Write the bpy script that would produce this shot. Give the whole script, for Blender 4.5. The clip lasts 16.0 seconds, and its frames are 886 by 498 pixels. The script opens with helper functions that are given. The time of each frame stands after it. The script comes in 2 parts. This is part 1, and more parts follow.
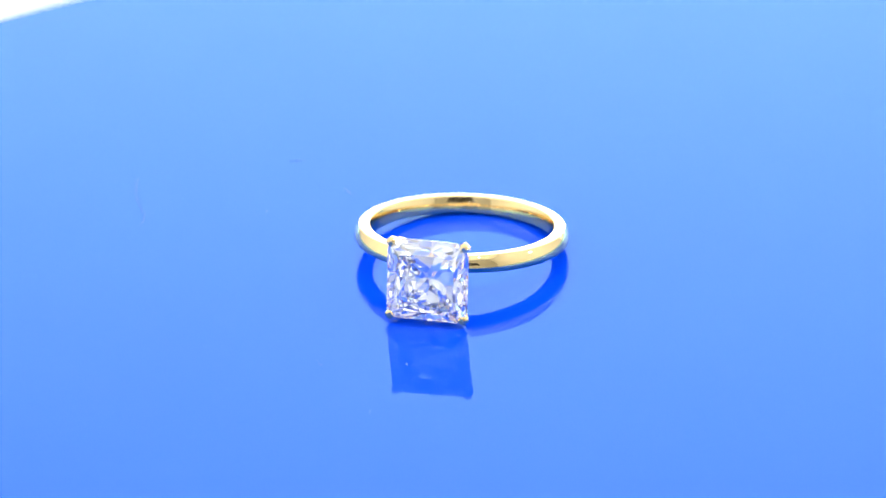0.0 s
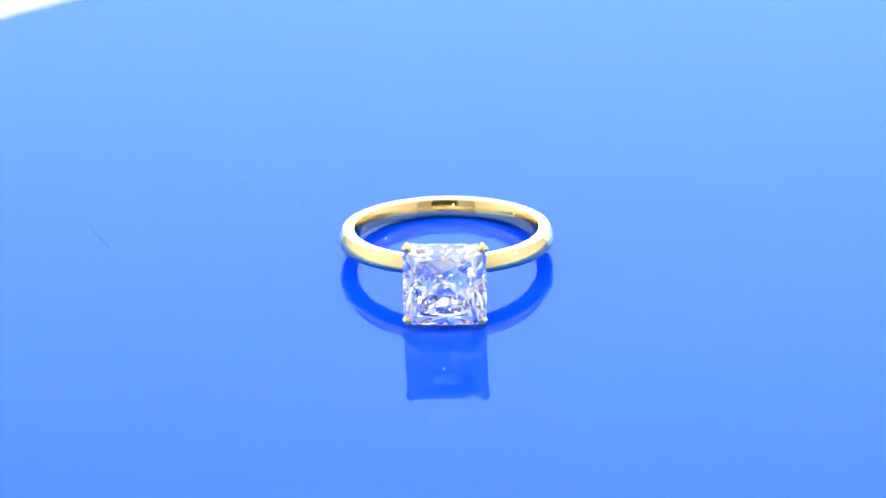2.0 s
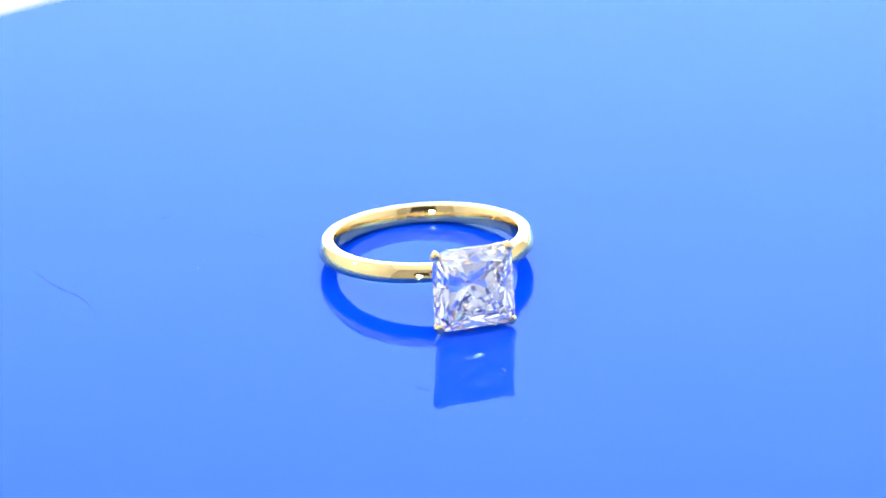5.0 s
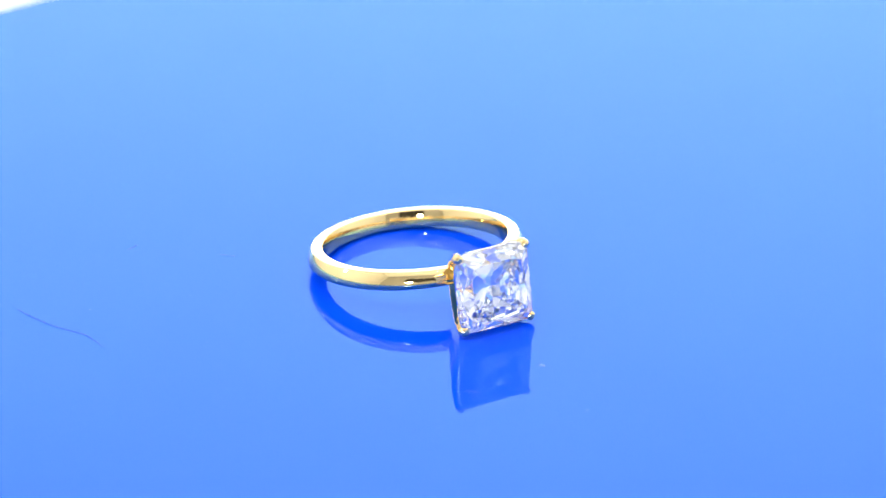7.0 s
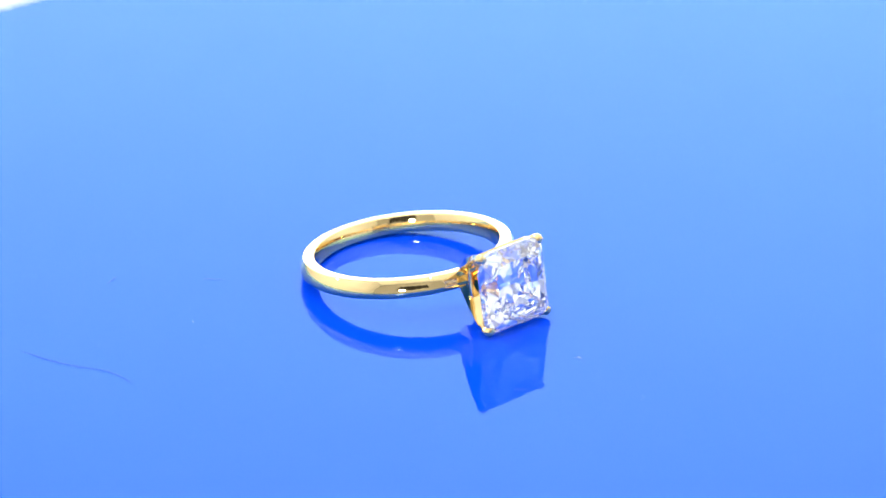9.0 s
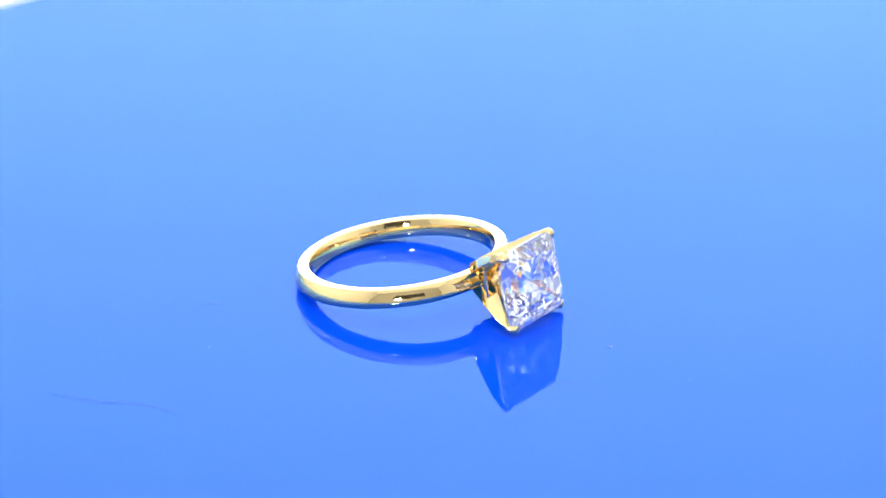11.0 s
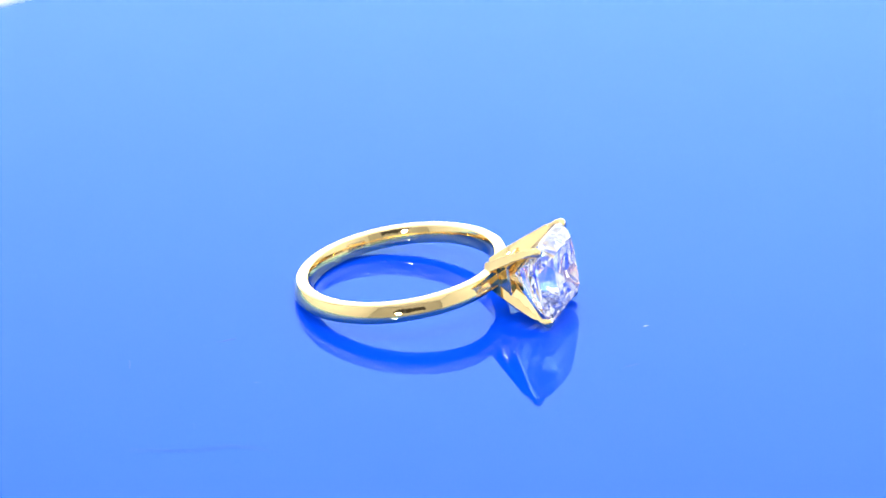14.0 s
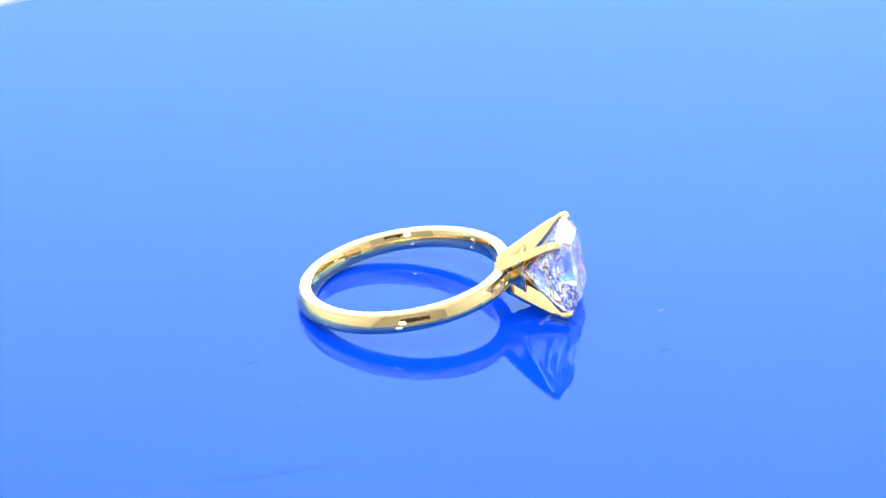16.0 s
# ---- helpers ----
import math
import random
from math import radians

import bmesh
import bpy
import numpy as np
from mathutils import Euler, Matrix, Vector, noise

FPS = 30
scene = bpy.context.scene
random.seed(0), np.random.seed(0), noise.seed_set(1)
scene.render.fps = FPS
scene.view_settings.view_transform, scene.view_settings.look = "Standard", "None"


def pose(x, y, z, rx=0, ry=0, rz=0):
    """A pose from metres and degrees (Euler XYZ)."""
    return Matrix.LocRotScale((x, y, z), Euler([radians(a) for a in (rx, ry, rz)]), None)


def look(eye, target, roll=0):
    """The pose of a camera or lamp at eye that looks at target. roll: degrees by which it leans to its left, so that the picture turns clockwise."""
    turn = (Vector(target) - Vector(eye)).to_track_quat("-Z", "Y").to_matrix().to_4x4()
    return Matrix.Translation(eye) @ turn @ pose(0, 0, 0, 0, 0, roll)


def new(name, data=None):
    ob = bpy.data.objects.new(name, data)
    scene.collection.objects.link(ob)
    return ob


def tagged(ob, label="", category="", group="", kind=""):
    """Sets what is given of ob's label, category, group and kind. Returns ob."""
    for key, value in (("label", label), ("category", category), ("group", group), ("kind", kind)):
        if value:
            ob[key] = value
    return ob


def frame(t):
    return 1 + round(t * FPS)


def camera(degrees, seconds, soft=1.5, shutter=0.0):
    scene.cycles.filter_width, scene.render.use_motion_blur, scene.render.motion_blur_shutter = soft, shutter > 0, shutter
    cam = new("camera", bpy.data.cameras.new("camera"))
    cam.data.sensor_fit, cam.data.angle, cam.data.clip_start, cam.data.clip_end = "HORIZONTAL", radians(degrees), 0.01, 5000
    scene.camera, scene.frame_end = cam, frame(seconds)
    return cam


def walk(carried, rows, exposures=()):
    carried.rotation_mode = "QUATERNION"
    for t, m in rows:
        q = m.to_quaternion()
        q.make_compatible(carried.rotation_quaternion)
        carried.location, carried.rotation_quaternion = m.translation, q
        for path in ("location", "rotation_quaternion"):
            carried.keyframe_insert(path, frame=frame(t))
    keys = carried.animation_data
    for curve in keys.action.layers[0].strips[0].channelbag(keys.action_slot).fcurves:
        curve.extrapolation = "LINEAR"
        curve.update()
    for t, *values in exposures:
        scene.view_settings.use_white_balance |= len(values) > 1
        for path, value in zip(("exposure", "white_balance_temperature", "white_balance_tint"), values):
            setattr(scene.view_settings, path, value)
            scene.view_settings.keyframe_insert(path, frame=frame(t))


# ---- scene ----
cam = camera(14.409, 16.0, soft=1.5)
EYE = Vector((0.0, -0.29581, 0.14406))
PITCH, TURN = radians(25.346), radians(-0.7297)
AHEAD = Vector((math.sin(TURN) * math.cos(PITCH), math.cos(TURN) * math.cos(PITCH), -math.sin(PITCH)))
STAND = look(EYE, EYE + AHEAD, -1.464)
walk(cam, [(0.0, STAND), (16.0, STAND)], [(0.0, 0.0), (16.0, 0.0)])
cam.data.dof.use_dof = True
cam.data.dof.focus_distance = 0.326
cam.data.dof.aperture_fstop = 25.0

# light turns many times inside a cut stone
scene.cycles.max_bounces, scene.cycles.glossy_bounces, scene.cycles.transmission_bounces = 20, 16, 16

MM = 0.001
TABLE_Z = -0.030          # top of the white table under the turntable


# ---- world and lamps ----
world = bpy.data.worlds.new("studio")
world.use_nodes = True
scene.world = world
back = world.node_tree.nodes["Background"]
back.inputs["Color"].default_value = (0.9, 0.95, 1.0, 1)
back.inputs["Strength"].default_value = 0.3


def area_lamp(name, eye, target, wide, high, watts, tint=(1, 1, 1)):
    data = bpy.data.lights.new(name, "AREA")
    data.shape, data.size, data.size_y, data.energy, data.color = "RECTANGLE", wide, high, watts, tint
    ob = new(name, data)
    ob.matrix_world = look(eye, target)
    return ob


def small_lamp(name, place, radius, watts, tint=(1, 1, 1)):
    data = bpy.data.lights.new(name, "POINT")
    data.shadow_soft_size, data.energy, data.color = radius, watts, tint
    ob = new(name, data)
    ob.location = place
    return ob


# a light box: a bright panel for its back, a weaker unseen fill added in its roof, small bright diodes round the
# subject, and unseen ones added over it
panel = area_lamp("back_panel_lamp", (0, 0.532, 0.255), (-0.10, 0, 0.255), 0.92, 0.49, 1.75, (0.92, 0.98, 1.0))
panel.data.spread = radians(115)
# unseen overhead fill, added to brighten the stone and the platter
area_lamp("roof_fill_lamp", (0, 0.0, 0.685), (0, 0.0, 0), 0.90, 1.05, 1.20, (0.97, 0.98, 1.0))
RING_AT = Vector((-0.005, 0.006, 0.0))
# the six diodes above 50 degrees are added, for glints and a brighter platter
for az, up, away, watts in ((188, 14, 0.28, 0.80), (272, 28, 0.30, 0.40), (92, 28, 0.30, 0.40), (301, 30, 0.32, 0.22), (58, 30, 0.32, 0.22),
                            (150, 58, 0.45, 0.55), (222, 62, 0.45, 0.55), (110, 66, 0.45, 0.55), (255, 56, 0.45, 0.55), (10, 64, 0.45, 0.55), (180, 74, 0.45, 0.55)):
    a = radians(az)
    d = Vector((math.sin(a), math.cos(a), 0)) * math.cos(radians(up)) + Vector((0, 0, math.sin(radians(up))))
    small_lamp("diode_lamp", RING_AT + d * away, 0.003 if up > 40 else 0.0165 if watts > 0.5 else 0.007, watts)


# ---- materials ----
def material(name, color, rough=0.5, metal=0.0, ior=1.5):
    m = bpy.data.materials.new(name)
    m.use_nodes = True
    b = m.node_tree.nodes["Principled BSDF"]
    b.inputs["Base Color"].default_value = (*color, 1)
    b.inputs["Roughness"].default_value = rough
    b.inputs["Metallic"].default_value = metal
    b.inputs["IOR"].default_value = ior
    return m, m.node_tree, b


def noise_of(tree, scale, detail=4.0, rough=0.55):
    c = tree.nodes.new("ShaderNodeTexCoord")
    n = tree.nodes.new("ShaderNodeTexNoise")
    n.inputs["Scale"].default_value = scale
    n.inputs["Detail"].default_value = detail
    n.inputs["Roughness"].default_value = rough
    tree.links.new(c.outputs["Object"], n.inputs["Vector"])
    return n


def spread(tree, socket, lo, hi):
    r = tree.nodes.new("ShaderNodeMapRange")
    r.inputs["From Min"].default_value, r.inputs["From Max"].default_value = 0.3, 0.7
    r.inputs["To Min"].default_value, r.inputs["To Max"].default_value = lo, hi
    tree.links.new(socket, r.inputs["Value"])
    return r.outputs["Result"]


def tone(tree, socket, a, b, into):
    r = tree.nodes.new("ShaderNodeValToRGB")
    r.color_ramp.elements[0].position, r.color_ramp.elements[1].position = 0.3, 0.7
    r.color_ramp.elements[0].color, r.color_ramp.elements[1].color = (*a, 1), (*b, 1)
    tree.links.new(socket, r.inputs["Fac"])
    tree.links.new(r.outputs["Color"], into)


def relief(tree, socket, b, strength, distance):
    n = tree.nodes.new("ShaderNodeBump")
    n.inputs["Strength"].default_value, n.inputs["Distance"].default_value = strength, distance
    tree.links.new(socket, n.inputs["Height"])
    tree.links.new(n.outputs["Normal"], b.inputs["Normal"])


def blue_acrylic():
    """Deep blue body under a clear glossy skin that mirrors more at grazing angles."""
    m = bpy.data.materials.new("blue_acrylic")
    m.use_nodes = True
    t = m.node_tree
    t.nodes.remove(t.nodes["Principled BSDF"])
    body, gloss, mix, f = (t.nodes.new(k) for k in ("ShaderNodeBsdfDiffuse", "ShaderNodeBsdfGlossy", "ShaderNodeMixShader", "ShaderNodeFresnel"))
    f.inputs["IOR"].default_value = 1.345
    gloss.inputs["Color"].default_value = (0.56, 0.96, 1.0, 1)
    tone(t, noise_of(t, 22.0).outputs["Fac"], (0.0010, 0.064, 0.88), (0.0013, 0.068, 0.91), body.inputs["Color"])
    t.links.new(spread(t, noise_of(t, 400.0, 6).outputs["Fac"], 0.004, 0.012), gloss.inputs["Roughness"])
    t.links.new(f.outputs["Fac"], mix.inputs["Fac"])
    t.links.new(body.outputs["BSDF"], mix.inputs[1])
    t.links.new(gloss.outputs["BSDF"], mix.inputs[2])
    t.links.new(mix.outputs["Shader"], t.nodes["Material Output"].inputs["Surface"])
    return m


def polished_gold():
    m, t, b = material("polished_gold", (0.87, 0.65, 0.30), 0.05, 1.0)
    n = noise_of(t, 300.0)
    tone(t, n.outputs["Fac"], (0.86, 0.635, 0.285), (0.89, 0.66, 0.32), b.inputs["Base Color"])
    f = noise_of(t, 2500.0, 5)
    t.links.new(spread(t, f.outputs["Fac"], 0.015, 0.045), b.inputs["Roughness"])
    relief(t, n.outputs["Fac"], b, 0.08, 0.0002)
    return m


def clear_gem():
    m = bpy.data.materials.new("clear_gem")
    m.use_nodes = True
    t = m.node_tree
    t.nodes.remove(t.nodes["Principled BSDF"])
    g = t.nodes.new("ShaderNodeBsdfGlass")
    g.inputs["IOR"].default_value = 2.42
    g.inputs["Roughness"].default_value = 0.0
    g.inputs["Color"].default_value = (1, 1, 1, 1)
    t.links.new(g.outputs["BSDF"], t.nodes["Material Output"].inputs["Surface"])
    return m


def matt(name, a, b_col, rough, scale, bump=0.0):
    m, t, b = material(name, a, rough)
    n = noise_of(t, scale)
    tone(t, n.outputs["Fac"], a, b_col, b.inputs["Base Color"])
    if bump:
        relief(t, noise_of(t, scale * 12).outputs["Fac"], b, bump, 0.0005)
    return m


ACRYLIC = blue_acrylic()
GOLD = polished_gold()
GEM = clear_gem()
WHITE_CLOTH = matt("white_cloth", (0.80, 0.81, 0.82), (0.84, 0.85, 0.86), 0.8, 9.0, 0.15)
WHITE_BOARD = matt("white_board", (0.78, 0.80, 0.81), (0.83, 0.84, 0.85), 0.6, 6.0, 0.1)
GREY_WALL = matt("grey_wall", (0.36, 0.36, 0.365), (0.40, 0.40, 0.405), 0.8, 5.0, 0.1)
# near-black for the added sheet that mirrors as the camera
DARK_STAND_IN = matt("dark_stand_in", (0.02, 0.02, 0.021), (0.045, 0.044, 0.043), 0.9, 60.0, 0.2)
WHITE_PLASTIC = matt("white_plastic", (0.74, 0.75, 0.76), (0.79, 0.80, 0.80), 0.35, 40.0)
DARK_FIBRE = matt("dark_fibre", (0.02, 0.035, 0.10), (0.04, 0.06, 0.16), 0.6, 900.0)
PALE_DUST = matt("pale_dust", (0.65, 0.70, 0.75), (0.80, 0.82, 0.85), 0.8, 900.0)


# ---- mesh helpers ----
def mesh_of(name, bm, mat, smooth=False):
    bmesh.ops.recalc_face_normals(bm, faces=bm.faces)
    for f in bm.faces:
        f.smooth = smooth
    me = bpy.data.meshes.new(name)
    bm.to_mesh(me)
    bm.free()
    me.materials.append(mat)
    return me


def part(name, bm, mat, parent, label="", smooth=False):
    ob = new(name, mesh_of(name, bm, mat, smooth))
    ob.parent = parent
    return tagged(ob, label)


def slab(x0, x1, y0, y1, z0, z1):
    bm = bmesh.new()
    bmesh.ops.create_cube(bm, size=1, matrix=Matrix.LocRotScale(((x0 + x1) / 2, (y0 + y1) / 2, (z0 + z1) / 2), None, (x1 - x0, y1 - y0, z1 - z0)))
    return bm


def lathe(outline, steps):
    """A body of revolution round z from (radius, z) points, closed at the axis."""
    bm = bmesh.new()
    rings = []
    for r, z in outline:
        if r < 1e-9:
            rings.append([bm.verts.new((0, 0, z))])
        else:
            rings.append([bm.verts.new((r * math.cos(2 * math.pi * i / steps), r * math.sin(2 * math.pi * i / steps), z)) for i in range(steps)])
    for a, b in zip(rings, rings[1:]):
        for i in range(steps):
            j = (i + 1) % steps
            if len(a) == 1:
                bm.faces.new((a[0], b[i], b[j]))
            elif len(b) == 1:
                bm.faces.new((a[i], a[j], b[0]))
            else:
                bm.faces.new((a[i], a[j], b[j], b[i]))
    return bm


def loft(sections, closed=False):
    """A skin over loops of equally many points; capped unless closed."""
    bm = bmesh.new()
    loops = [[bm.verts.new(p) for p in s] for s in sections]
    n = len(loops[0])
    pairs = list(zip(loops, loops[1:])) + ([(loops[-1], loops[0])] if closed else [])
    for a, b in pairs:
        for i in range(n):
            j = (i + 1) % n
            bm.faces.new((a[i], a[j], b[j], b[i]))
    if not closed:
        bm.faces.new(loops[0])
        bm.faces.new(loops[-1])
    return bm


def rounded_rect(half_u, half_v, radius, steps=5, bulge=0.0):
    """Points (u, v) of a rectangle with rounded corners; bulge swells the two sides that face along u."""
    pts = []
    for su, sv, start in ((1, 1, 0), (-1, 1, 90), (-1, -1, 180), (1, -1, 270)):
        for k in range(steps + 1):
            a = radians(start + 90 * k / steps)
            u = su * (half_u - radius) + radius * math.cos(a)
            v = sv * (half_v - radius) + radius * math.sin(a)
            pts.append((u + math.copysign(bulge * (1 - (v / half_v) ** 2), u), v))
        if bulge and start in (90, 270):
            side = -1 if start == 90 else 1
            for k in range(1, 6):
                v = (half_v - radius) * (1 - k / 3) * (1 if start == 90 else -1)
                pts.append((side * (half_u + bulge * (1 - (v / half_v) ** 2)), v))
    return pts


# ---- the turn of the platter ----
def turned(t):
    return 0.103091 * t - 0.0000225 * t * t


def spin(t):
    return Matrix.Rotation(turned(t), 4, "Z")


TIMES = [0.5 * k for k in range(33)]


# ---- structure: a white light box ----
def structure(name, bm, mat, label, category):
    return tagged(new(name, mesh_of(name, bm, mat)), label, category, kind="structure")


X, Y0, Y1, ZT = 0.48, -0.62, 0.66, 0.70
structure("floor", slab(-X - 0.02, X + 0.02, Y0 - 0.02, Y1 + 0.02, TABLE_Z - 0.02, TABLE_Z), WHITE_CLOTH, "white seamless cloth covering the table top", "table top")
structure("wall_back", slab(-X, X, Y1, Y1 + 0.02, TABLE_Z, ZT), WHITE_BOARD, "plain white board wall behind the turntable", "wall")
structure("wall_left", slab(-X - 0.02, -X, Y0, Y1, TABLE_Z, ZT), WHITE_BOARD, "plain white board side wall", "wall")
structure("wall_right", slab(X, X + 0.02, Y0, Y1, TABLE_Z, ZT), WHITE_BOARD, "plain white board side wall", "wall")
structure("wall_front", slab(-X, X, Y0 - 0.02, Y0, TABLE_Z, ZT), GREY_WALL, "plain grey wall behind the camera", "wall")


def ragged_sheet(x0, x1, z0, z1, y):
    """A hanging sheet with soft folds and an uneven hem, 2 mm thick, so that its dark reflection is ragged."""
    bm = bmesh.new()
    nx, nz = 48, 16
    sheets = []
    for back_side in (0.0, 0.002):
        rows = []
        for k in range(nz + 1):
            v = k / nz
            row = []
            for i in range(nx + 1):
                u = i / nx
                hem = 0.022 * math.sin(9.0 * u + 0.6) + 0.012 * math.sin(23.0 * u)
                top = 0.012 * math.sin(5.0 * u + 1.0)
                sway = 0.018 * math.sin(6.0 * v) * (u - 0.5)
                row.append(bm.verts.new((x0 + (x1 - x0) * u + sway, y + 0.010 * (1 + math.sin(26.0 * u + 2.0 * v)) - back_side, z0 + hem + (z1 - z0 + top - hem) * v)))
            rows.append(row)
        sheets.append(rows)
        for a, b in zip(rows, rows[1:]):
            for i in range(nx):
                bm.faces.new((a[i], a[i + 1], b[i + 1], b[i]))
    front, rear = sheets
    for a, b in ((front[0], rear[0]), (front[-1], rear[-1]), ([r[0] for r in front], [r[0] for r in rear]), ([r[-1] for r in front], [r[-1] for r in rear])):
        for i in range(len(a) - 1):
            bm.faces.new((a[i], a[i + 1], b[i + 1], b[i]))
    return bm


# unseen sheet standing in for the dark camera that the gold mirrors
structure("camera_stand_in", ragged_sheet(-0.15, 0.21, 0.16, 0.42, Y0 + 0.003), DARK_STAND_IN, "unseen matt black sheet added for the camera's dark reflection in the gold", "cloth")
structure("ceiling", slab(-X - 0.02, X + 0.02, Y0 - 0.02, Y1 + 0.02, ZT, ZT + 0.02), WHITE_BOARD, "plain white board ceiling of the light box", "ceiling")


# ---- the turntable ----
PLATTER_R, PLATTER_THICK = 0.0911, 0.006
OFF_AXIS = Vector((0.00318, 0.00069, 0))


def build_turntable():
    thing = tagged(new("turntable"), "round motorised turntable with a glossy blue acrylic platter", "turntable")
    thing.location = (0, 0, TABLE_Z)
    top = -TABLE_Z
    low = top - PLATTER_THICK
    base = [(0, 0), (0.058, 0), (0.060, 0.001), (0.0615, 0.003), (0.0615, low - 0.004), (0.060, low - 0.0015), (0.057, low - 0.0004), (0, low - 0.0004)]
    part("base", lathe(base, 96), WHITE_PLASTIC, thing, "white plastic drum base", True)
    r, t = PLATTER_R, PLATTER_THICK
    bm = lathe([(0, -t), (r - 0.0012, -t), (r - 0.0003, -t + 0.0004), (r, -t + 0.0012), (r, -0.0010), (r - 0.0002, -0.0004), (r - 0.0008, 0), (0, 0)], 256)
    platter = part("platter", bm, ACRYLIC, thing, "glossy mirror-like blue acrylic disc")
    return thing, platter


turntable, platter = build_turntable()


# ---- the ring ----
BAND_HIGH = 1.724                                   # millimetres
REACH = 15.12                                       # ring centre to the claw tips
CLAW_Y, CLAW_Z = 3.56, 3.58
GIRDLE = 3.80
TILT, LEAN = radians(7.51), radians(-0.52)
RING_YAW = radians(-102.275)
RING_BASE = Matrix.Translation((-2.010 * MM, 7.429 * MM, 2.185 * MM)) @ Matrix.Rotation(RING_YAW, 4, "Z") @ Matrix.Rotation(-TILT, 4, "Y") @ Matrix.Rotation(LEAN, 4, "X")


def band_profile(squash):
    """Points (radius, height) of the band's section: a wide flat rim above and below, a domed outer wall whose belly lies
    low, an inner wall domed the same way."""
    h = BAND_HIGH / 2
    pts = []
    for k in range(17):                             # outer wall, from the foot up
        v = -h + 0.05 + (2 * h - 0.10) * k / 16
        pts.append((10.30 - (0.24 if v > -0.42 * h else 0.98) * (v / h + 0.42) ** 2, v))
    edge = 10.30 - 0.24 * 1.42 ** 2
    pts += [(edge - 0.03, h - 0.022), (edge - 0.10, h)]          # broken upper edge
    pts += [(9.35, h + 0.008), (8.91, h), (8.84, h - 0.02)]
    for k in range(13):                             # inner wall, downward
        v = h - 0.06 - (2 * h - 0.11) * k / 12
        pts.append((8.555 + (0.11 if v > -0.58 * h else 0.35) * (v / h + 0.58) ** 2, v))
    pts += [(8.65, -h + 0.018), (8.71, -h), (9.80, -h), (9.90, -h + 0.018)]
    return [(r, v * squash) for r, v in pts]


def band_mesh():
    sections = []
    steps = 220
    for i in range(steps):
        a = 2 * math.pi * i / steps
        near = max(0.0, 1 - abs((a + math.pi) % (2 * math.pi) - math.pi) / 0.75)   # 1 at the setting
        slim = 1 - 0.10 * near * near * (3 - 2 * near)
        sections.append([(r * MM * math.cos(a), r * MM * math.sin(a), v * MM) for r, v in band_profile(slim)])
    return loft(sections, closed=True)


# the head sits a trifle askew on the band
HEAD = (Matrix.Translation((15.102 * MM, 0.020 * MM, 0.0)) @ Matrix.Rotation(radians(-0.75), 4, "Z") @ Matrix.Rotation(radians(-1.83), 4, "Y")
        @ Matrix.Rotation(radians(-0.25), 4, "X") @ Matrix.Translation((-REACH * MM, 0, 0)))


def diag_frame(sy, sz):
    s = math.sqrt(0.5)
    return Vector((0, sy * s, sz * s)), Vector((0, -sz * s, sy * s))     # outward, along the stone's rim


def claw_mesh(sy, sz):
    out, side = diag_frame(sy, sz)
    tip = math.hypot(CLAW_Y, CLAW_Z)
    # along the stone's axis, outer edge, inner edge, width
    rows = [(8.7, 1.38, 0.20, 1.10), (9.7, 2.08, 0.10, 1.16), (10.5, 2.62, 0.15, 1.10), (11.5, 3.28, 0.95, 1.00), (12.7, 4.04, 2.32, 0.86), (13.7, 4.64, 3.50, 0.82),
            (14.3, 4.93, 4.24, 0.82), (14.7, tip + 0.14, 4.62, 0.86), (15.05, tip + 0.26, 4.60, 0.88), (15.32, tip + 0.25, 4.46, 0.86), (15.52, tip + 0.13, 4.46, 0.70), (15.64, tip - 0.06, 4.62, 0.38)]
    sections = []
    for x, hi, lo, w in rows:
        mid, half = (hi + lo) / 2, (hi - lo) / 2
        loop = []
        for u, v in rounded_rect(half, w / 2, min(half, w / 2) * (0.13 if x < 14.2 else 0.75), 4):
            p = Vector((x, 0, 0)) + out * (mid + u) + side * v
            loop.append(HEAD @ (p * MM))
        sections.append(loop)
    return loft(sections)


def setting_base_mesh():
    """A hollow square cup between the roots of the claws, open toward the stone."""
    sections = []
    for x, h, r in ((8.75, 0.80, 0.35), (9.2, 0.98, 0.35), (9.7, 1.18, 0.30), (10.3, 1.50, 0.28), (10.9, 1.80, 0.26), (11.40, 2.02, 0.24), (11.48, 1.98, 0.22),
                    (11.48, 1.84, 0.20), (11.30, 1.70, 0.20), (10.9, 1.36, 0.18), (10.5, 0.80, 0.18), (10.35, 0.30, 0.10)):
        sections.append([HEAD @ (Vector((x, u, v)) * MM) for u, v in rounded_rect(h, h, h * r, 4)])
    return loft(sections)


def gallery_mesh(x, h, r):
    """A rounded square rail low under the stone that ties the four claws."""
    sections = []
    for k in range(40):
        a = 2 * math.pi * (k + 0.5) / 40
        reach = h / max(abs(math.cos(a)), abs(math.sin(a))) ** 0.8
        loop = []
        for j in range(8):
            q = 2 * math.pi * j / 8
            w = reach + r * math.cos(q)
            loop.append(HEAD @ (Vector((x + r * math.sin(q), w * math.cos(a), w * math.sin(a))) * MM))
        sections.append(loop)
    return loft(sections, closed=True)


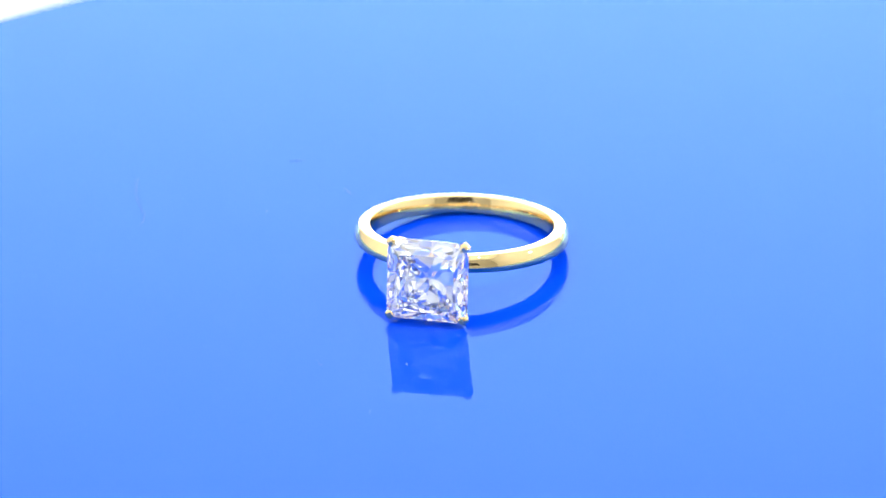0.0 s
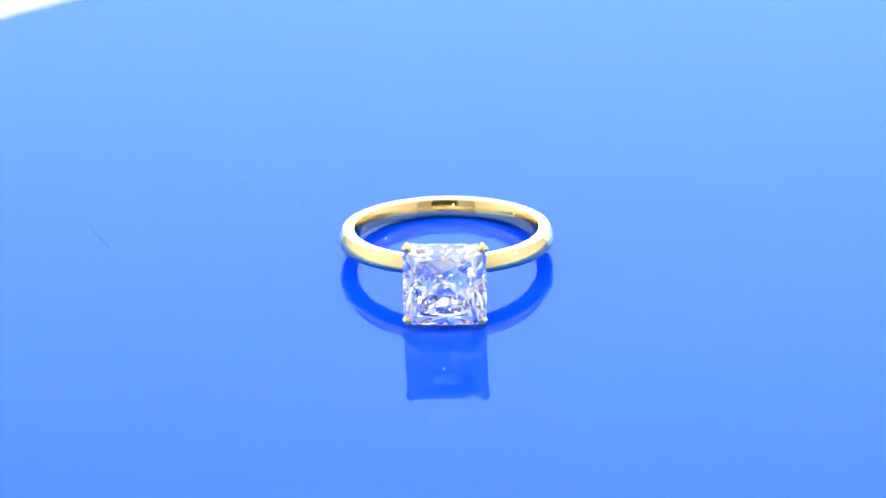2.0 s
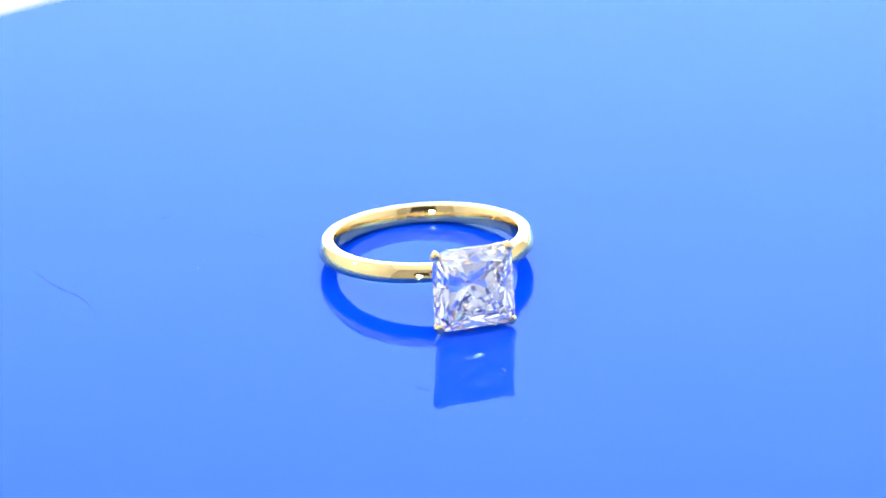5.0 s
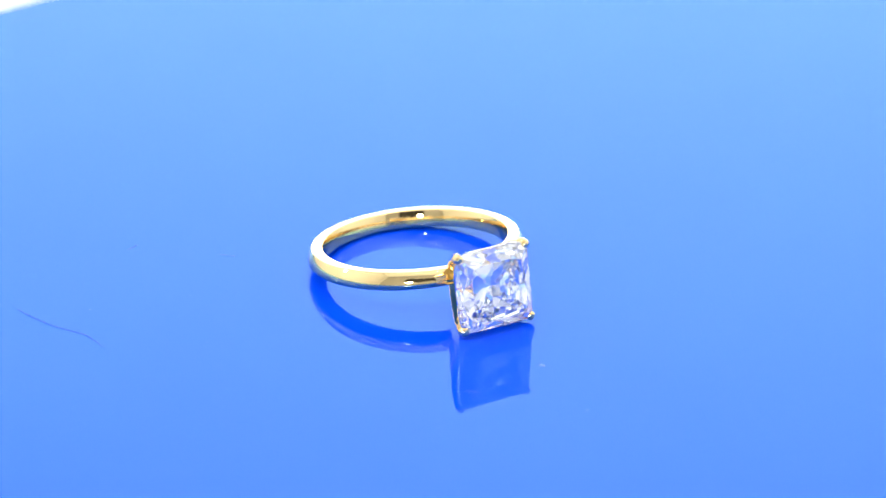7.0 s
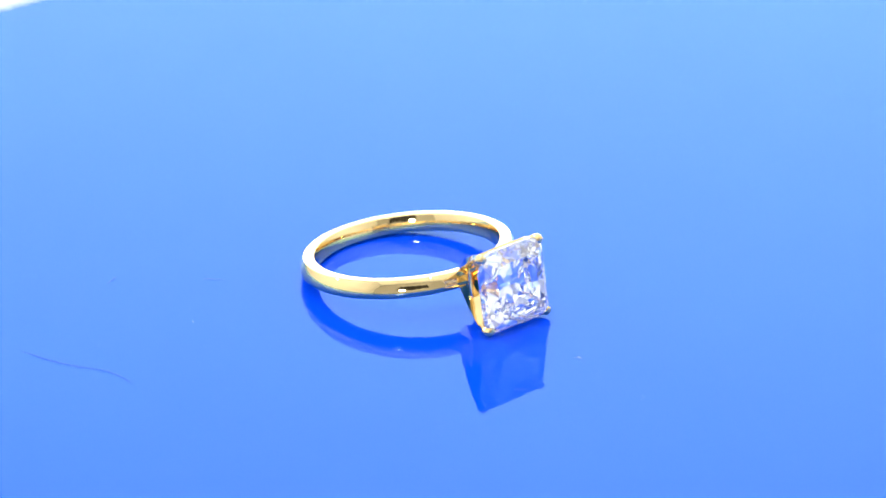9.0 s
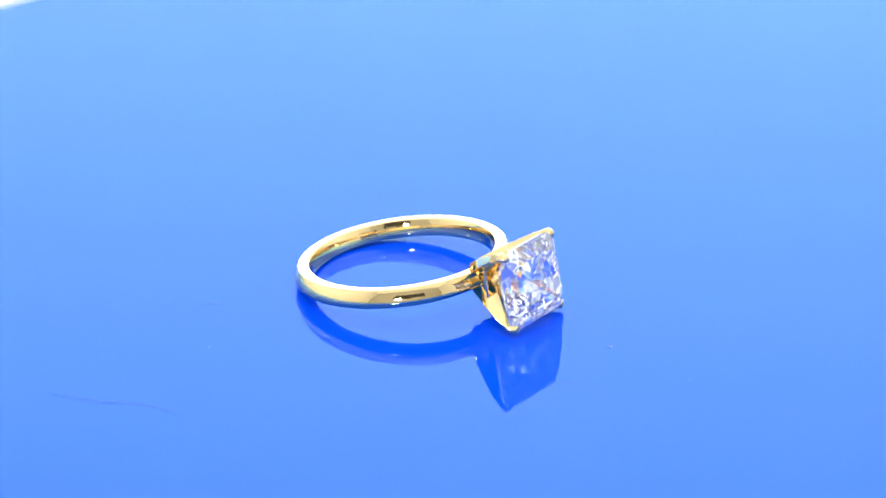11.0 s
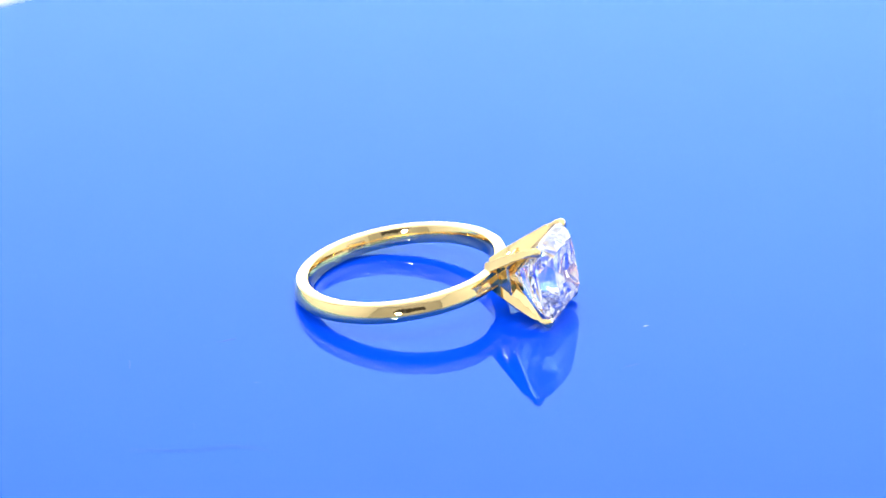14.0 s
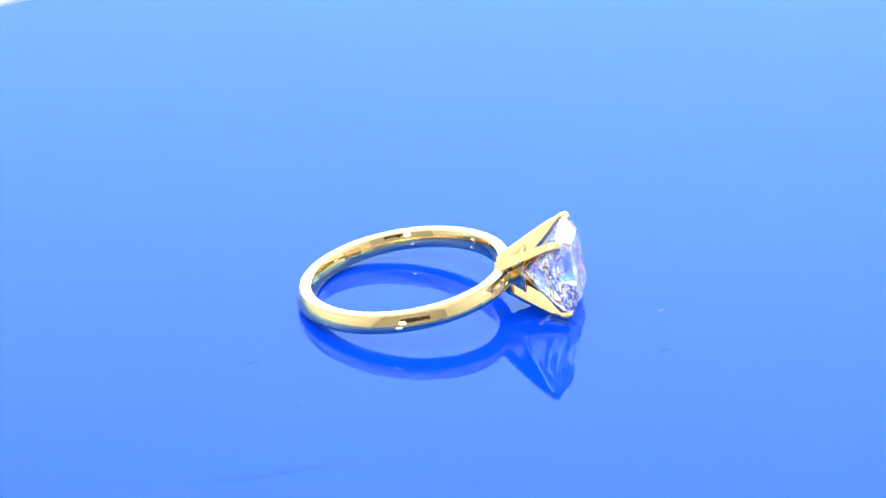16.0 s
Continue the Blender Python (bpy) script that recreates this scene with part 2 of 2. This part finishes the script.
def gem_mesh():
    """A square brilliant with cut corners, ground facet by facet out of a block. z is the stone's axis, the table up."""
    bm = bmesh.new()
    bmesh.ops.create_cube(bm, size=20)
    rng = random.Random(11)

    def grind(az, slope, away):
        # a facet whose outward normal leans by slope above the girdle plane, at that distance from the centre
        a, s = radians(az), radians(slope)
        n = Vector((math.cos(a) * math.cos(s), math.sin(a) * math.cos(s), math.sin(s)))
        cut = bmesh.ops.bisect_plane(bm, geom=bm.verts[:] + bm.edges[:] + bm.faces[:], dist=1e-5, plane_co=n * away, plane_no=n, clear_outer=True)
        rim = [e for e in cut["geom_cut"] if isinstance(e, bmesh.types.BMEdge) and e.is_boundary]
        if len(rim) > 2:
            bmesh.ops.edgenet_fill(bm, edges=rim)

    def through_point(az, slope, r, z):
        # the facet through the point at radius r, measured along az, and height z
        s = radians(slope)
        grind(az, slope, r * math.cos(s) + z * math.sin(s))

    def shave(az, slope, depth):
        # a facet ground that deep into what stands out most
        a, s = radians(az), radians(slope)
        n = Vector((math.cos(a) * math.cos(s), math.sin(a) * math.cos(s), math.sin(s)))
        grind(az, slope, max(n.dot(v.co) for v in bm.verts) - depth)

    g, c = GIRDLE, GIRDLE * math.sqrt(2) - 0.42
    for q in range(4):
        grind(90 * q, 0, g)
        grind(90 * q + 45, 0, c)
    grind(0, 90, 1.28)                                        # table
    for q in range(4):
        az = 90 * q
        # crown: two steps along each side, split facets toward the corners
        through_point(az, 36, g, 0.10)
        through_point(az, 47, g - 0.38, 0.60)
        through_point(az + 45, 44, c, 0.10)
        for d in (-1, 1):
            through_point(az + 12 * d, 54, g - 0.40, 0.93)
            through_point(az + 27 * d, 53, g + 0.06, 1.00)
        # pavilion: a steep skirt, and two shallow facets a side that meet in the point
        through_point(az, -36, g, -0.12)
        through_point(az + 45, -38, c, -0.12)
        for d in (-1, 1):
            through_point(az + 11 * d, -50.4, 2.07, -2.12)
    for turn, slope, depth in ((20, -49.0, 0.10), (28, -46.5, 0.15), (35, -44.0, 0.13), (5, -47.0, 0.13), (15, -44.5, 0.12), (40, -48.0, 0.06),
                               (25, -42.0, 0.07), (45, -51.0, 0.07), (45, -45.0, 0.09),
                               (24, -48.0, 0.05), (33, -50.0, 0.05), (10, -45.5, 0.06), (38, -41.5, 0.06), (31, -44.5, 0.05)):
        for q in range(4):
            for d in (-1, 1) if turn < 45 else (1,):
                shave(90 * q + (turn + rng.uniform(-0.7, 0.7)) * d, slope + rng.uniform(-0.3, 0.3), depth)
    for v in bm.verts:
        v.co = Vector((v.co.z, v.co.x, v.co.y)) * MM
    bmesh.ops.translate(bm, vec=(15.05 * MM, 0, 0), verts=bm.verts)
    bmesh.ops.transform(bm, matrix=HEAD, verts=bm.verts)
    return bm


def build_ring():
    thing = tagged(new("diamond_ring"), "yellow gold solitaire ring with square clear diamond on blue disc", "ring")
    band = part("band", band_mesh(), GOLD, thing, "slim polished yellow gold band", True)
    band.data.set_sharp_from_angle(angle=radians(20))
    cup = part("setting_base", setting_base_mesh(), GOLD, thing, "", True)
    cup.data.set_sharp_from_angle(angle=radians(20))
    part("gallery_rail", gallery_mesh(11.36, 1.98, 0.17), GOLD, thing, "", True)
    part("gallery_rail", gallery_mesh(10.10, 1.32, 0.16), GOLD, thing, "", True)
    for sy, sz in ((1, 1), (-1, 1), (-1, -1), (1, -1)):
        claw = part("claw", claw_mesh(sy, sz), GOLD, thing, "", True)
        claw.data.set_sharp_from_angle(angle=radians(20))
    part("gemstone", gem_mesh(), GEM, thing, "clear square brilliant-cut diamond with many small facets")
    return thing


ring = build_ring()


# ---- dust and lint on the platter ----
def strand(points, radius, mat, name, label, category, place):
    """A thin fibre through points (millimetres), lying on the platter round its own place."""
    pts = [Vector((x, y, z)) * MM for x, y, z in points]
    sections = []
    for i, p in enumerate(pts):
        along = (pts[min(i + 1, len(pts) - 1)] - pts[max(i - 1, 0)]).normalized()
        side = along.cross(Vector((0, 0, 1))).normalized()
        up = side.cross(along)
        r = radius * MM * (0.45 if i in (0, len(pts) - 1) else 1.0)
        sections.append([p + side * r * math.cos(k * math.pi / 3) + up * r * math.sin(k * math.pi / 3) + Vector((0, 0, radius * MM)) for k in range(6)])
    ob = tagged(new(name, mesh_of(name, loft(sections), mat, True)), label, category, group="dust on the platter" if category == "lint" else "")
    return ob, Matrix.Translation((place[0] * MM, place[1] * MM, 0.00002))


def speck(size, mat, label, place, seed):
    rng = random.Random(seed)
    bm = bmesh.new()
    bmesh.ops.create_icosphere(bm, subdivisions=2, radius=1.0)
    for v in bm.verts:
        k = 1 + 0.3 * noise.noise(v.co * 1.7 + Vector((seed, 0, 0)))
        v.co = Vector((v.co.x * size[0] * k, v.co.y * size[1] * k, (v.co.z * 0.9 + 0.85) * size[2] * k)) * MM
    ob = tagged(new("dust_speck", mesh_of("dust_speck", bm, mat, True)), label, "dust", group="dust on the platter")
    return ob, Matrix.Translation((place[0] * MM, place[1] * MM, 0.00001)) @ Matrix.Rotation(rng.uniform(0, 6.28), 4, "Z")


def build_dust():
    loose = []
    hair = [(-34.67, 26.74), (-34.74, 24.85), (-34.48, 21.90), (-33.90, 19.68), (-33.23, 17.55), (-33.34, 15.75), (-33.62, 14.42)]
    cx, cy = -34.0, 20.3
    loose.append(strand([(x - cx, y - cy, 0.03 if 0 < i < 6 else 0.0) for i, (x, y) in enumerate(hair)], 0.015, DARK_FIBRE, "hair", "fine dark curved hair lying on the blue disc", "hair", (cx, cy)))
    loose.append(strand([(0.72, 0.22, 0), (0.3, 0.10, 0.02), (0.0, 0.0, 0.03), (-0.4, -0.06, 0.02), (-0.78, -0.13, 0)], 0.018, DARK_FIBRE, "lint_fibre", "short dark fibre of lint on the blue disc", "lint", (-18.86, 29.82)))
    loose.append(strand([(-0.45, 0.80, 0), (-0.22, 0.42, 0.02), (0.0, 0.0, 0.02), (0.28, -0.42, 0.02), (0.58, -0.86, 0)], 0.014, DARK_FIBRE, "lint_fibre", "straight dark fibre of lint on the blue disc", "lint", (-13.39, 22.08)))
    loose.append(strand([(-0.27, 0.60, 0), (-0.12, 0.3, 0.02), (0.05, 0.0, 0.02), (0.22, -0.28, 0.01), (0.49, -0.62, 0)], 0.015, DARK_FIBRE, "lint_fibre", "faint dark fibre of lint on the blue disc", "lint", (-15.10, -15.20)))
    loose.append(strand([(-0.10, 0.26, 0), (-0.02, 0.0, 0.02), (0.06, -0.25, 0)], 0.020, PALE_DUST, "lint_fibre", "tiny pale fibre of lint on the blue disc", "lint", (-7.09, -15.79)))
    pale = "tiny pale speck of dust on the blue disc"
    dark = "tiny dark speck of dust on the blue disc"
    for k, (x, y, r, mat) in enumerate(((-29.82, 21.69, 0.085, PALE_DUST), (-21.18, 17.74, 0.075, PALE_DUST), (-20.13, 18.90, 0.032, PALE_DUST), (-19.33, 19.79, 0.032, PALE_DUST),
                                        (-10.18, -24.84, 0.08, PALE_DUST), (-32.48, -16.44, 0.05, DARK_FIBRE), (-26.09, 8.74, 0.06, DARK_FIBRE), (-32.03, 9.25, 0.05, DARK_FIBRE))):
        loose.append(speck((r * 0.38, r * 0.3, r * 0.22), mat, pale if mat is PALE_DUST else dark, (x, y), k + 3))
    return loose


loose = build_dust()


# ---- what moves ----
def motions():
    walk(platter, [(t, Matrix.Translation((0, 0, -TABLE_Z)) @ spin(t) @ Matrix.Translation(OFF_AXIS)) for t in TIMES])
    walk(ring, [(t, spin(t) @ RING_BASE) for t in TIMES])
    for ob, place in loose:
        walk(ob, [(t, spin(t) @ place) for t in TIMES])


motions()
